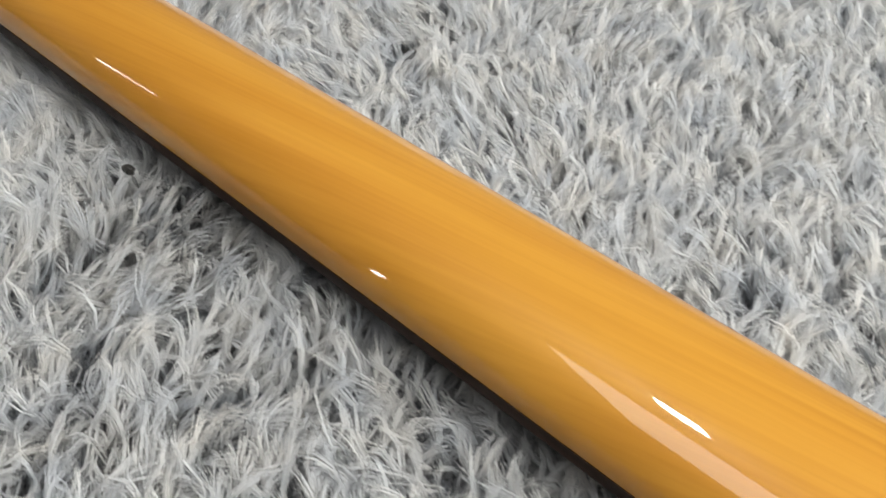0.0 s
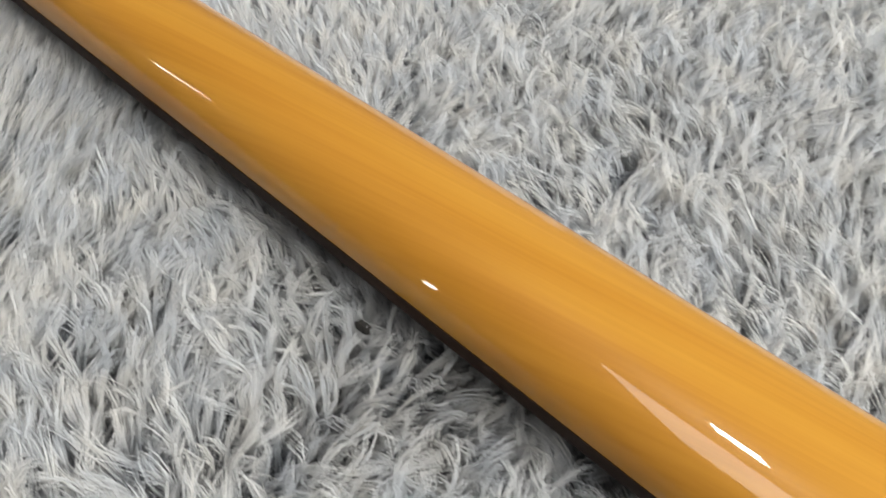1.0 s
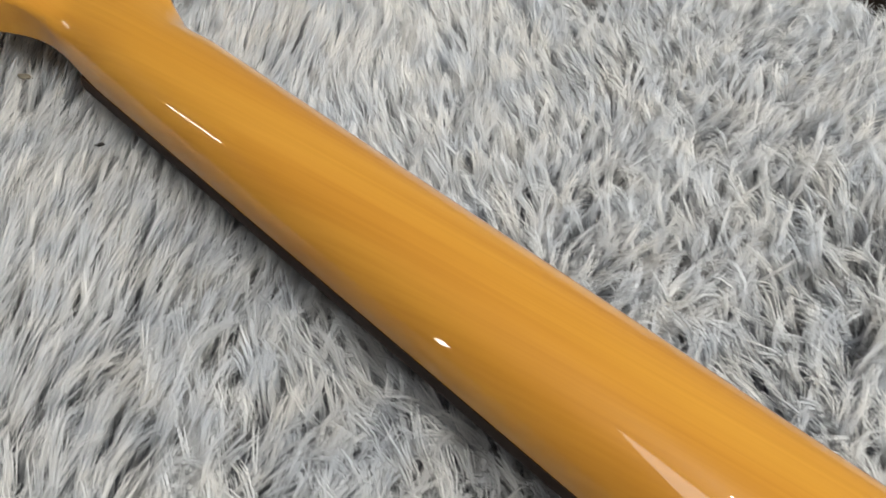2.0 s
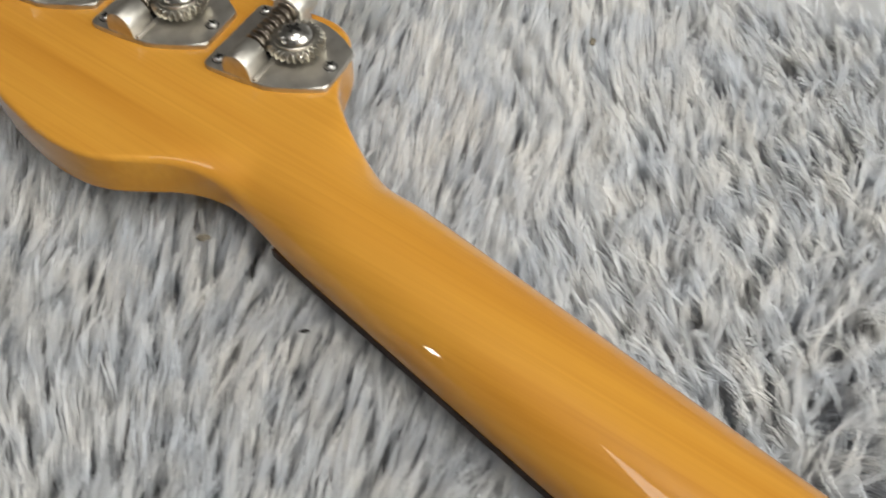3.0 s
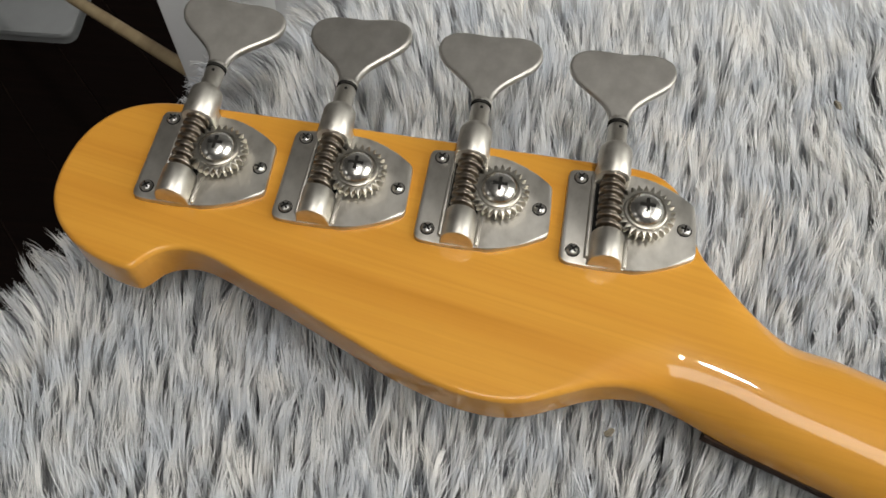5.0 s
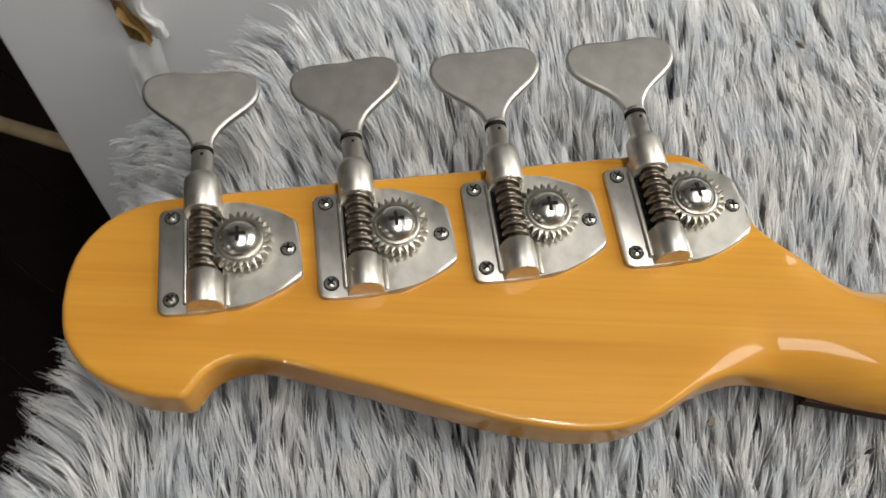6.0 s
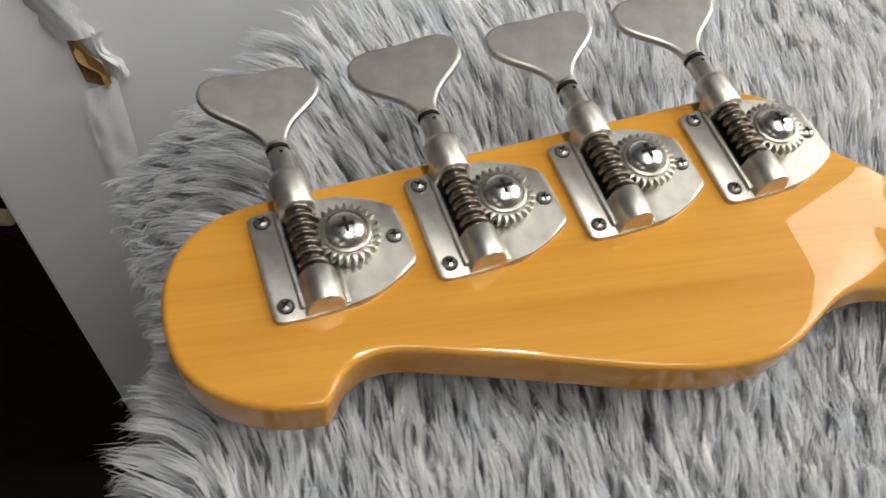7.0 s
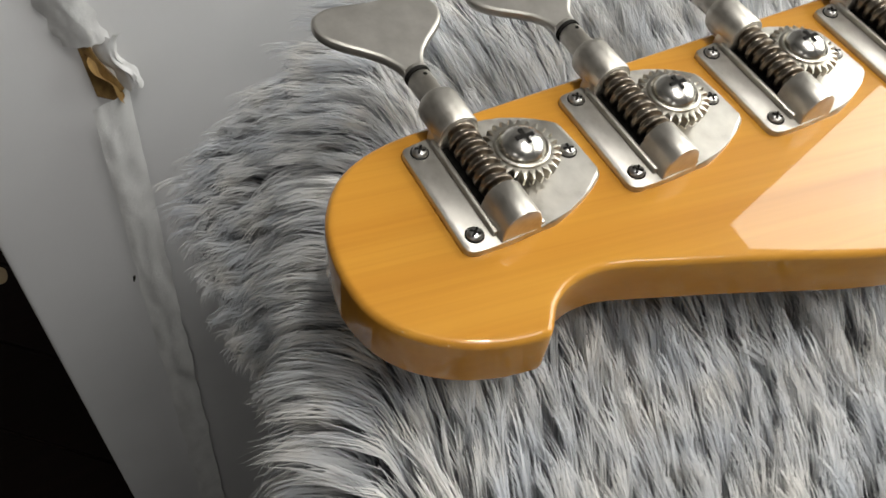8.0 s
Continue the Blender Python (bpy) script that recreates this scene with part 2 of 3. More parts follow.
def joined_boxes(boxes):
    bm = bmesh.new()
    for a in boxes:
        me = bpy.data.meshes.new("tmp")
        b2 = box_bm(*a)
        b2.to_mesh(me)
        b2.free()
        bm.from_mesh(me)
        bpy.data.meshes.remove(me)
    return bm


setting("wall_east", joined_boxes(((X1, X1 + 0.1, Y0, -0.62, FLOOR, TOP), (X1, X1 + 0.1, 0.50, Y1, FLOOR, TOP), (X1, X1 + 0.1, -0.62, 0.50, FLOOR, 0.18), (X1, X1 + 0.1, -0.62, 0.50, 1.27, TOP))),
        plaster, "plain grey plaster wall with a window opening", "wall")
setting("wall_north", box_bm(X0 - 0.1, X1 + 0.1, Y1, Y1 + 0.1, FLOOR, TOP), plaster, "plain grey plaster wall of the room", "wall")
win = tagged(new("window_1"), "white framed window in the plaster wall", "window", kind="structure")
for nm, a in (("window_frame", (1.26, 1.31, -0.62, -0.57, 0.22, 1.22)), ("window_frame", (1.26, 1.31, 0.45, 0.50, 0.22, 1.22)), ("window_frame", (1.26, 1.31, -0.62, 0.50, 1.22, 1.27)),
              ("window_sill", (1.24, 1.33, -0.62, 0.50, 0.18, 0.22)), ("mullion", (1.26, 1.31, -0.08, -0.04, 0.22, 1.22))):
    part(nm, box_bm(*a, bevel=0.004), frame_white, win, smooth=False)

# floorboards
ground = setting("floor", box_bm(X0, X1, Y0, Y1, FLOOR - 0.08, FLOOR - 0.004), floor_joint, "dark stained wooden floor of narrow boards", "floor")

# ---- bench under the rug ----
CREST_P, CREST_D = Vector((-0.034, 0.0)), Vector((0.417, 0.909))     # the line over which the rug falls
CREST_N = Vector((-0.909, 0.417))                                    # outwards from the bench


def crest_x(y, inset=0.0):
    k = y / CREST_D.y
    return CREST_P.x + CREST_D.x * k + inset


bench_pts = [(crest_x(-0.40, 0.012), -0.40), (0.85, -0.40), (0.85, 0.160), (0.34, 0.154), (0.20, 0.118), (crest_x(0.094, 0.012), 0.094)]
bench = link_bm("bench", extrude_outline(bench_pts, FLOOR, -0.003, bevel=0.012, seg=3), bench_cloth)
tagged(bench, "low dark cloth-covered bench hidden under the rug", "bench")

# ---- white box behind ----
box = link_bm("white_box", box_bm(-0.123, 0.345, 0.180, 0.42, FLOOR, 0.05, bevel=0.003, seg=2), white_paper)
tagged(box, "large white paper-covered box standing behind the rug", "box")


def seam_strip():
    """The wrinkled paper tape down the box's front."""
    rows = []
    for i in range(150):
        z = -0.066 - 0.47 * (i / 149) ** 1.1
        mid = -0.0605 - 0.012 * (i / 149) + 0.0012 * noise.noise((0, 3.1, z * 30))
        half = 0.0080 + 0.0014 * noise.noise((5, 1, z * 60)) + 0.001 * (i / 149)
        row = []
        for j in range(15):
            u = j / 14 * 2 - 1
            lift = 0.0006 + (0.0018 * (1 - u * u) + 0.0065 * ((1 - u) / 2) ** 1.4) * (1 - i / 149) ** 0.7
            lift += (0.0012 * noise.noise((u * 1.3, z * 32, 2.0)) + 0.0008 * (0.35 - abs(noise.noise((u * 1.4 + z * 18, z * 48, 7.0))))) * (1 - 0.7 * i / 149)
            row.append((mid + u * half, 0.1795 - max(lift, 0.0004), z))
        rows.append(row)
    return grid_bm(rows)


def torn_flap(x0, x1, z0, z1, curl, seed):
    rows = []
    for i in range(26):
        v = i / 25
        z = z0 + (z1 - z0) * v
        row = []
        for j in range(15):
            u = j / 14
            ragged = 0.0022 * noise.noise((seed, z * 160, 0)) * (1 if j in (0, 14) else 0.4)
            lift = 0.001 + curl * math.sin(u * math.pi * 0.8) + 0.0016 * abs(noise.noise((u * 4, z * 110, seed)))
            row.append((x0 + (x1 - x0) * u + ragged + 0.0035 * math.sin(v * 5 + seed), 0.1795 - lift, z + 0.002 * noise.noise((u * 5, seed, v))))
        rows.append(row)
    return grid_bm(rows)


part("paper_tape", seam_strip(), torn_paper, box, "creased white paper tape")
part("torn_paper_edge", torn_flap(-0.0585, -0.0500, -0.064, -0.036, 0.0035, 1.0), torn_paper, box, "torn curled white paper")
part("torn_paper_edge", torn_flap(-0.0735, -0.0570, -0.038, 0.045, 0.0034, 2.7), torn_paper, box, "torn curled white paper")
gash = [(-0.0672, -0.030), (-0.0635, -0.036), (-0.0600, -0.050), (-0.0545, -0.0635), (-0.0590, -0.0685), (-0.0652, -0.0640), (-0.0662, -0.050)]
gb = extrude_outline([(x, -z) for x, z in gash], 0.0, 0.0035, bevel=0.001)
gb.transform(Matrix(((1, 0, 0, 0), (0, 0, -1, 0.1796), (0, -1, 0, 0), (0, 0, 0, 1))))
bmesh.ops.recalc_face_normals(gb, faces=list(gb.faces))
part("exposed_board", gb, cardboard, box, "bare brown board in the tear", smooth=False)
fold = grid_bm([[(-0.0655 + 0.010 * v + 0.0012 * math.sin(9 * v + 3 * u), 0.1762 - 0.0025 * u - 0.001 * math.sin(6 * v), -0.041 - 0.026 * v - 0.002 * u) for u in (0, 0.5, 1)] for v in [k / 12 for k in range(13)]])
part("board_splinter", fold, cardboard, box, "bright brown board edge")

# ---- pole and grey box on the floor ----
pole = link_bm("wooden_pole", lathe([(0.0005, 0), (0.0042, 0.0008), (0.0048, 0.004), (0.0048, 1.13), (0.0042, 1.134), (0.0005, 1.135)], 'Z', seg=16), pale_wood)
a, b = Vector((-0.131, 0.206, -0.187)), Vector((-0.28, 0.316, -0.262))
far = a + (b - a) * ((FLOOR + 0.006 - a.z) / (b.z - a.z))
pole.matrix_world = Matrix.Translation(far) @ (a - far).to_track_quat('Z', 'Y').to_matrix().to_4x4() @ Matrix.Diagonal((1, 1, (a - far).length / 1.135, 1))
tagged(pole, "thin pale bare wooden pole leaning on the white box", "pole")

tub = tagged(new("plastic_tub"), "grey plastic tub with rounded corners on the floor", "tub")
tub.matrix_world = pose(-0.534, 0.562, FLOOR, 0, 0, 5)
t_pts = []
for cx, cy, a0 in ((0.042, 0.047, 0), (-0.042, 0.047, 90), (-0.042, -0.047, 180), (0.042, -0.047, 270)):
    t_pts += [(cx + 0.014 * math.cos(radians(a0 + k * 15)), cy + 0.014 * math.sin(radians(a0 + k * 15))) for k in range(7)]
part("body", extrude_outline(t_pts, 0.0, 0.012, bevel=0.003), grey_plastic, tub)
part("lid", extrude_outline([(x * 1.04, y * 1.04) for x, y in t_pts], 0.0125, 0.020, bevel=0.004, seg=3), grey_plastic, tub, "flat grey plastic lid")

# ---- bass guitar ----
bass = tagged(new("bass_guitar"), "amber lacquered bass guitar neck and headstock lying face down", "bass guitar")
CA, SA = math.cos(radians(AXIS)), math.sin(radians(AXIS))
NECK_O = Vector((0.180, -0.0465))       # a point on the neck's middle line


def half_width(s):
    return 0.0175 + 0.0212 * s


def neck_edge(x, side):
    """The neck's edge at x; side +1 is the tuners' side."""
    s = (x - NECK_O.x) / CA
    for _ in range(6):
        s = (x - NECK_O.x + side * half_width(s) * SA) / CA
    return NECK_O.y + s * SA + side * half_width(s) * CA


UP = [(-46.5, -10), (-45.6, -2), (-43.2, 5), (-39, 11), (-33.5, 15.2), (-26, 17.9), (-17, 18.9), (0, 19), (60, 19), (112, 19), (122, 18.7), (127, 17.5), (131.8, 14.4), (134.8, 9.8), (136.7, 4), (138.6, -2.6), (141.4, -8.2), (146, -13.6), (152, -18.8), (160, -23.4), (167, -26.2)]
LOW = [(-46.5, -10), (-45.9, -17), (-43.6, -23), (-39.3, -28.6), (-33, -33.4), (-25.5, -36.7), (-18.5, -38.3), (-15.6, -38.4), (-13.6, -36.6), (-10.4, -32.9), (-6, -30.6), (-0.5, -30), (6, -31.3), (18, -35.9), (30, -40.6), (44, -46.4), (58, -52.2), (70, -56.2), (80, -58.5), (90, -59.1), (98, -57.6), (106, -54.2), (114, -50.6), (122, -48.6), (130, -48.6), (138, -50.6), (147, -53.9)]
up_line = smooth_line([(x / 1000, y / 1000, 0) for x, y in UP] + [(x / 1000, neck_edge(x / 1000, 1), 0) for x in (178, 190, 205, 230)], 10)
low_line = smooth_line([(x / 1000, y / 1000, 0) for x, y in LOW] + [(x / 1000, neck_edge(x / 1000, -1), 0) for x in (158, 172, 200, 230)], 10)
up_x, up_y = [p.x for p in up_line], [p.y for p in up_line]
low_x, low_y = [p.x for p in low_line], [p.y for p in low_line]
rim = np.concatenate([np.column_stack([np.interp(np.linspace(0, len(l) - 1, 14 * len(l)), range(len(l)), [p[k] for p in l]) for k in (0, 1)]) for l in (up_line, low_line)])


def edge_at(x, side):
    if x > 0.22:
        return neck_edge(x, side)
    return float(np.interp(x, up_x, up_y) if side > 0 else np.interp(x, low_x, low_y))


def smoothstep(t):
    t = min(max(t, 0.0), 1.0)
    return t * t * (3 - 2 * t)


def rim_distance(x, y, near):
    return float(np.min(np.hypot(rim[near, 0] - x, rim[near, 1] - y)))


HEAD_T, ROUND, C_DEPTH = 0.0140, 0.0016, 0.0150
RIMS = [0.0, 0.00008, 0.00025, 0.0005, 0.0008, 0.0012, 0.0016, 0.0024, 0.0036]


def neck_mesh():
    xs = [-0.0465 + 0.0115 * (1 - math.cos(k / 22 * math.pi / 2)) for k in range(23)]
    x = xs[-1]
    while x < 0.215:
        x += 0.0011
        xs.append(x)
    while x < 0.70:
        x += 0.008
        xs.append(x)
    nv = 44
    rows = []
    for x in xs:
        yu, yl = edge_at(x, 1), edge_at(x, -1)
        if yu - yl < 1e-4:
            yu, yl = yl + 5e-5, yl - 5e-5
        near = np.nonzero(abs(rim[:, 0] - x) < 0.008)[0]
        row = []
        wide = yu - yl
        sl_u = min(abs(edge_at(x + 0.0005, 1) - yu) / 0.0005, 6.0) if x < 0.21 else 0.3
        sl_l = min(abs(edge_at(x + 0.0005, -1) - yl) / 0.0005, 6.0) if x < 0.21 else 0.3
        for j in range(nv):
            if j < 9:
                y = yl + min(RIMS[j] * math.hypot(1, sl_l), wide * 0.3 * j / 9)
            elif j >= nv - 9:
                y = yu - min(RIMS[nv - 1 - j] * math.hypot(1, sl_u), wide * 0.3 * (nv - 1 - j) / 9)
            else:
                y0 = yl + min(RIMS[8] * math.hypot(1, sl_l), wide * 0.3 * 8 / 9)
                y1 = yu - min(RIMS[8] * math.hypot(1, sl_u), wide * 0.3 * 8 / 9)
                y = y0 + (y1 - y0) * (j - 8) / (nv - 17)
            v = min(max((y - (yu + yl) / 2) / (wide / 2), -1), 1)
            d = rim_distance(x, y, near) if len(near) and x < 0.21 else 1.0
            flat = HZ if d >= ROUND else HZ - ROUND + math.sqrt(max(ROUND ** 2 - (ROUND - d) ** 2, 0))
            if j in (0, nv - 1):
                flat = HZ - ROUND
            q = (x - 0.098) - (y + 0.058) * 1.10
            b = smoothstep(q / 0.046)
            cee = HZ + 0.0004 - C_DEPTH * (1 - (max(1 - abs(v) ** 2.35, 0)) ** (1 / 2.1))
            row.append((x, y, flat * (1 - b) + cee * b))
        k = smoothstep((x - 0.130) / 0.03)
        bottom = HZ - HEAD_T * (1 - k) - C_DEPTH * k - 0.0002
        for j in range(12):
            u = j / 11
            row.append((x, yu + (yl - yu) * u, bottom + (0.0 if 0 < j < 11 else ROUND * 0.5 * (1 - k))))
        rows.append(row)
    bm = grid_bm(rows, closed_v=True, cap=True)
    bmesh.ops.recalc_face_normals(bm, faces=list(bm.faces))
    return bm


neck = part("neck", neck_mesh(), amber_wood, bass, "glossy amber lacquered maple neck and headstock")


def fingerboard_mesh():
    rows = []
    s = -0.030
    prof = [(-1, 0), (-1.0, 0.55), (-0.96, 0.9), (-0.85, 1.0), (-0.4, 1.06), (0, 1.08), (0.4, 1.06), (0.85, 1.0), (0.96, 0.9), (1.0, 0.55), (1, 0)]
    while s < 0.545:
        h = half_width(s) + 0.0002
        c = (NECK_O.x + s * CA, NECK_O.y + s * SA)
        rows.append([(c[0] - v * h * SA, c[1] + v * h * CA, HZ - C_DEPTH - 0.0003 - 0.0060 * w) for v, w in prof])
        s += 0.005
    bm = grid_bm(rows, closed_v=True, cap=True)
    bmesh.ops.recalc_face_normals(bm, faces=list(bm.faces))
    return bm


part("fingerboard", fingerboard_mesh(), rosewood, bass, "dark rosewood fingerboard")

# ---- tuning machines ----
SHAFT_X, SHAFT_Z = -0.0095, 0.0050


def plate_mesh():
    """The base plate with the worm's two bearings pressed up from it."""
    pts = [(-20.6, 13.9), (-21.4, 13.2), (-21.8, 12.0), (-22.0, -14.4), (-21.7, -15.7), (-20.8, -16.6), (-19.5, -17.0)]
    pts += [(x, -17.0 - 0.5 * math.sin((x + 19.5) / 14 * math.pi) * 0.5) for x in (-16, -12, -8, -5)]
    pts += [(-1, -17.0), (3, -15.8), (7, -14.3), (11, -12.4), (14.3, -10.5), (15.2, -9.6), (15.4, -8.2), (15.2, 0), (15.0, 5.8), (14.6, 7.0), (13.6, 8.0), (10, 10.2), (6.5, 12.0), (3, 13.4), (0, 14.1), (-3, 14.4), (-8, 14.3), (-16, 14.1)]
    bm = extrude_outline([(x / 1000, y / 1000) for x, y in pts], 0.0, 0.0016, bevel=0.0006, seg=2)

    def arch(y0, y1, half, top):
        sec = []
        for k in range(15):
            a = math.pi * k / 14
            c, s = math.cos(a), math.sin(a)
            sec.append((SHAFT_X + half * c * (1.0 if s > 0.25 else 1.0 + 0.12 * (0.25 - s)), 0.0012 + (top - 0.0012) * s ** 0.7))
        rows = []
        for f, y in ((0, y0), (0.06, y0 + 0.00012), (0.12, y0 + 0.0004), (0.9, y1 - 0.0004), (1, y1)):
            k = 0.955 if f == 0 else 0.985 if f == 0.06 else 1.0 if f < 1 else 0.97
            rows.append([(SHAFT_X + (x - SHAFT_X) * k, y, 0.0012 + (z - 0.0012) * k) for x, z in sec])
        b2 = grid_bm(rows)
        for row in (0, -1):
            b2.verts.ensure_lookup_table()
            n = len(sec)
            vs = [b2.verts[i] for i in (range(n) if row == 0 else range(4 * n, 5 * n))]
            b2.faces.new(vs)
        me = bpy.data.meshes.new("tmp")
        b2.to_mesh(me)
        b2.free()
        bm.from_mesh(me)
        bpy.data.meshes.remove(me)

    arch(-0.0170, -0.0078, 0.0047, 0.0088)
    arch(0.0098, 0.0150, 0.0049, 0.0094)
    # pressed rib beside the worm and the slope up to the bearing
    rib = box_bm(-0.0152, -0.0140, -0.0150, 0.0125, 0.0010, 0.0031, bevel=0.0005)
    lip = box_bm(-0.0046, -0.0034, -0.0165, -0.0075, 0.0010, 0.0024, bevel=0.0005)
    for b2 in (rib, lip):
        me = bpy.data.meshes.new("tmp")
        b2.to_mesh(me)
        b2.free()
        bm.from_mesh(me)
        bpy.data.meshes.remove(me)
    bmesh.ops.recalc_face_normals(bm, faces=list(bm.faces))
    return bm


def gear_mesh(teeth=26, r0=0.0070, r1=0.0086):
    """A thin wheel held off the plate: pointed teeth, a flat upper face and a ring round its screw."""
    rows = []
    for z, k, cut in ((0.0034, 0.80, 0.9), (0.0040, 0.97, 1.0), (0.0062, 1.0, 1.0), (0.0066, 0.955, 0.8)):
        row = []
        for i in range(teeth):
            for f, r in ((0.0, r0), (0.14, r0), (0.48, r0 + (r1 - r0) * cut), (0.66, r0 + (r1 - r0) * cut)):
                a = 2 * math.pi * (i + f) / teeth
                row.append((r * k * math.cos(a), r * k * math.sin(a), z))
        rows.append(row)
    top = len(rows[0])
    for r, z in ((0.0066, 0.0067), (0.0062, 0.0067), (0.0061, 0.0072), (0.0058, 0.0074), (0.0055, 0.0074), (0.0053, 0.0068)):
        rows.append([(r * math.cos(2 * math.pi * i / top), r * math.sin(2 * math.pi * i / top), z) for i in range(top)])
    return grid_bm(rows, closed_v=True, cap=True)


def worm_mesh():
    rows, seg, n = [], 20, 150
    for i in range(n + 1):
        y = -0.0082 + 0.0184 * i / n
        row = []
        for k in range(seg):
            a = 2 * math.pi * k / seg
            ph = (y / 0.00265 - k / seg) % 1.0
            thread = smoothstep(min(ph, 1 - ph) * 4.2 - 0.35)
            r = 0.00365 - 0.00125 * (1 - thread)
            row.append((SHAFT_X + r * math.cos(a), y, SHAFT_Z + r * math.sin(a)))
        rows.append(row)
    bm = grid_bm(rows, closed_v=True, cap=True)
    bmesh.ops.recalc_face_normals(bm, faces=list(bm.faces))
    return bm


def cross_mesh(size, z, depth):
    """A raised-dark Phillips cross: two crossed bars."""
    w = size * 0.22
    return extrude_outline([(-w, -size), (w, -size), (w, -w), (size, -w), (size, w), (w, w), (w, size), (-w, size), (-w, w), (-size, w), (-size, -w), (-w, -w)], z - depth, z)


KEY_HALF = [(3.0, 0), (3.05, 1.4), (3.6, 3.6), (5.4, 6.6), (8.4, 9.6), (11.9, 12.6), (14.7, 15.6), (16.1, 18.6), (16.2, 21.4), (15.2, 24.0), (12.8, 25.8), (9.6, 26.7), (6.2, 26.7), (3.0, 26.4)]


def key_mesh():
    right = smooth_line([(x / 1000, y / 1000, 0) for x, y in KEY_HALF] + [(0, 0.0262, 0)], 4)[:-1]
    outline = [(p.x, p.y) for p in right] + [(0.0, 0.0262)] + [(-p.x, p.y) for p in reversed(right)]
    rows = []
    for z, inset in ((-1.0, 0.0011), (-1.0, 0.0007), (-0.75, 0.0002), (-0.3, 0.0), (0.3, 0.0), (0.75, 0.0002), (1.0, 0.0007), (1.0, 0.0011)):
        row = []
        for i, (x, y) in enumerate(outline):
            a, c = outline[i - 1], outline[(i + 1) % len(outline)]
            t = Vector((c[0] - a[0], c[1] - a[1])).normalized()
            th = 0.00125
            row.append((x - t.y * inset, y + t.x * inset, z * th))
        rows.append(row)
    bm = grid_bm(rows, closed_v=True, cap=True)
    stem = lathe([(0.0006, -0.0003), (0.0030, -0.0002), (0.0031, 0.0006), (0.0028, 0.0011), (0.0020, 0.0014), (0.0004, 0.0015)], 'Y', seg=24)
    me = bpy.data.meshes.new("tmp")
    stem.to_mesh(me)
    stem.free()
    bm.from_mesh(me)
    bpy.data.meshes.remove(me)
    bmesh.ops.recalc_face_normals(bm, faces=list(bm.faces))
    return bm


def screw_mesh():
    return lathe([(0.0003, 0.0010), (0.00175, 0.0010), (0.00178, 0.0020), (0.0016, 0.0024), (0.0011, 0.00268), (0.0003, 0.0028)], 'Z', seg=18)


def tuner():
    t = part("tuning_machine", plate_mesh(), nickel, bass, "satin nickel open-gear tuning machine")
    part("gear", gear_mesh(), gear_nickel, t, "toothed nickel gear wheel")
    part("gear_post", lathe([(0.0003, 0.0012), (0.0040, 0.0012), (0.0040, 0.0036), (0.0003, 0.0036)], 'Z'), nickel_dull, t)
    part("gear_screw", lathe([(0.0002, 0.0066), (0.0049, 0.0066), (0.00505, 0.0073), (0.0049, 0.0079), (0.0043, 0.0088), (0.0033, 0.0095), (0.0019, 0.0100), (0.0002, 0.0102)], 'Z', seg=32), chrome, t, "polished domed screw with a cross slot")
    # raised black cross and slab in place of the shaded slots
    part("cross_slot", cross_mesh(0.0021, 0.01026, 0.0014), shade_black, t)
    part("worm_slot_shade", box_bm(-0.0138, -0.0052, -0.0079, 0.0099, 0.0011, 0.0019, bevel=0.0001), shade_black, t)
    part("worm", worm_mesh(), steel_dark, t, "dark oiled worm screw")
    part("shaft_sleeve", lathe([(0.0020, 0.0098), (0.0047, 0.0100), (0.0049, 0.0104), (0.0049, 0.0188), (0.0047, 0.0200), (0.0037, 0.0212), (0.0031, 0.0216), (0.0020, 0.0218)], 'Y', (SHAFT_X, 0, SHAFT_Z), seg=30), nickel, t)
    part("shaft", lathe([(0.0005, 0.0200), (0.0029, 0.0200), (0.0029, 0.0282), (0.0026, 0.0286), (0.0005, 0.0287)], 'Y', (SHAFT_X, 0, SHAFT_Z), seg=26), nickel, t)
    # ring drawn for the black gap between shaft and key
    part("gap_ring", lathe([(0.0005, 0.0287), (0.0031, 0.0287), (0.0031, 0.0296), (0.0005, 0.0296)], 'Y', (SHAFT_X, 0, SHAFT_Z), seg=26), shade_black, t, "thin black ring for the gap below the key")
    # black button for the dark of the pin hole
    part("pin_hole", lathe([(0.0001, 0.0027), (0.0005, 0.0027), (0.0005, 0.00295), (0.0001, 0.00295)], 'Z', (SHAFT_X + 0.0004, 0.0268, SHAFT_Z), seg=10), shade_black, t)
    k = part("key", key_mesh(), key_nickel, t, "flat satin nickel tuning key")
    for x, y in ((-0.0182, 0.0112), (-0.0184, -0.0130), (0.0120, -0.0015)):
        s = part("mounting_screw", screw_mesh(), screw_steel, t)
        s.location = (x, y, 0)
        # black ring painted in for the shade round the screw head
        r = part("screw_recess_shade", lathe([(0.0015, 0.0015), (0.0021, 0.0015), (0.0021, 0.00172), (0.0015, 0.00172)], 'Z', (x, y, 0), seg=18), shade_black, t)
        c = cross_mesh(0.0012, 0.00288, 0.0005)
        bmesh.ops.rotate(c, verts=list(c.verts), matrix=Matrix.Rotation(x * 900, 3, 'Z'))
        c.transform(Matrix.Translation((x, y, 0)))
        part("screw_slot", c, shade_black, t)
    return t, k


first, key0 = tuner()
first.location = (0, 0, HZ)
KEY_TILT = (-5.0, 6.0, 3.0, 3.0)      # each key's turn about its shaft, degrees
machines = [first]
for i in range(1, 4):
    machines.append(copy_thing(first, pose(0.041 * i, 0, HZ)))
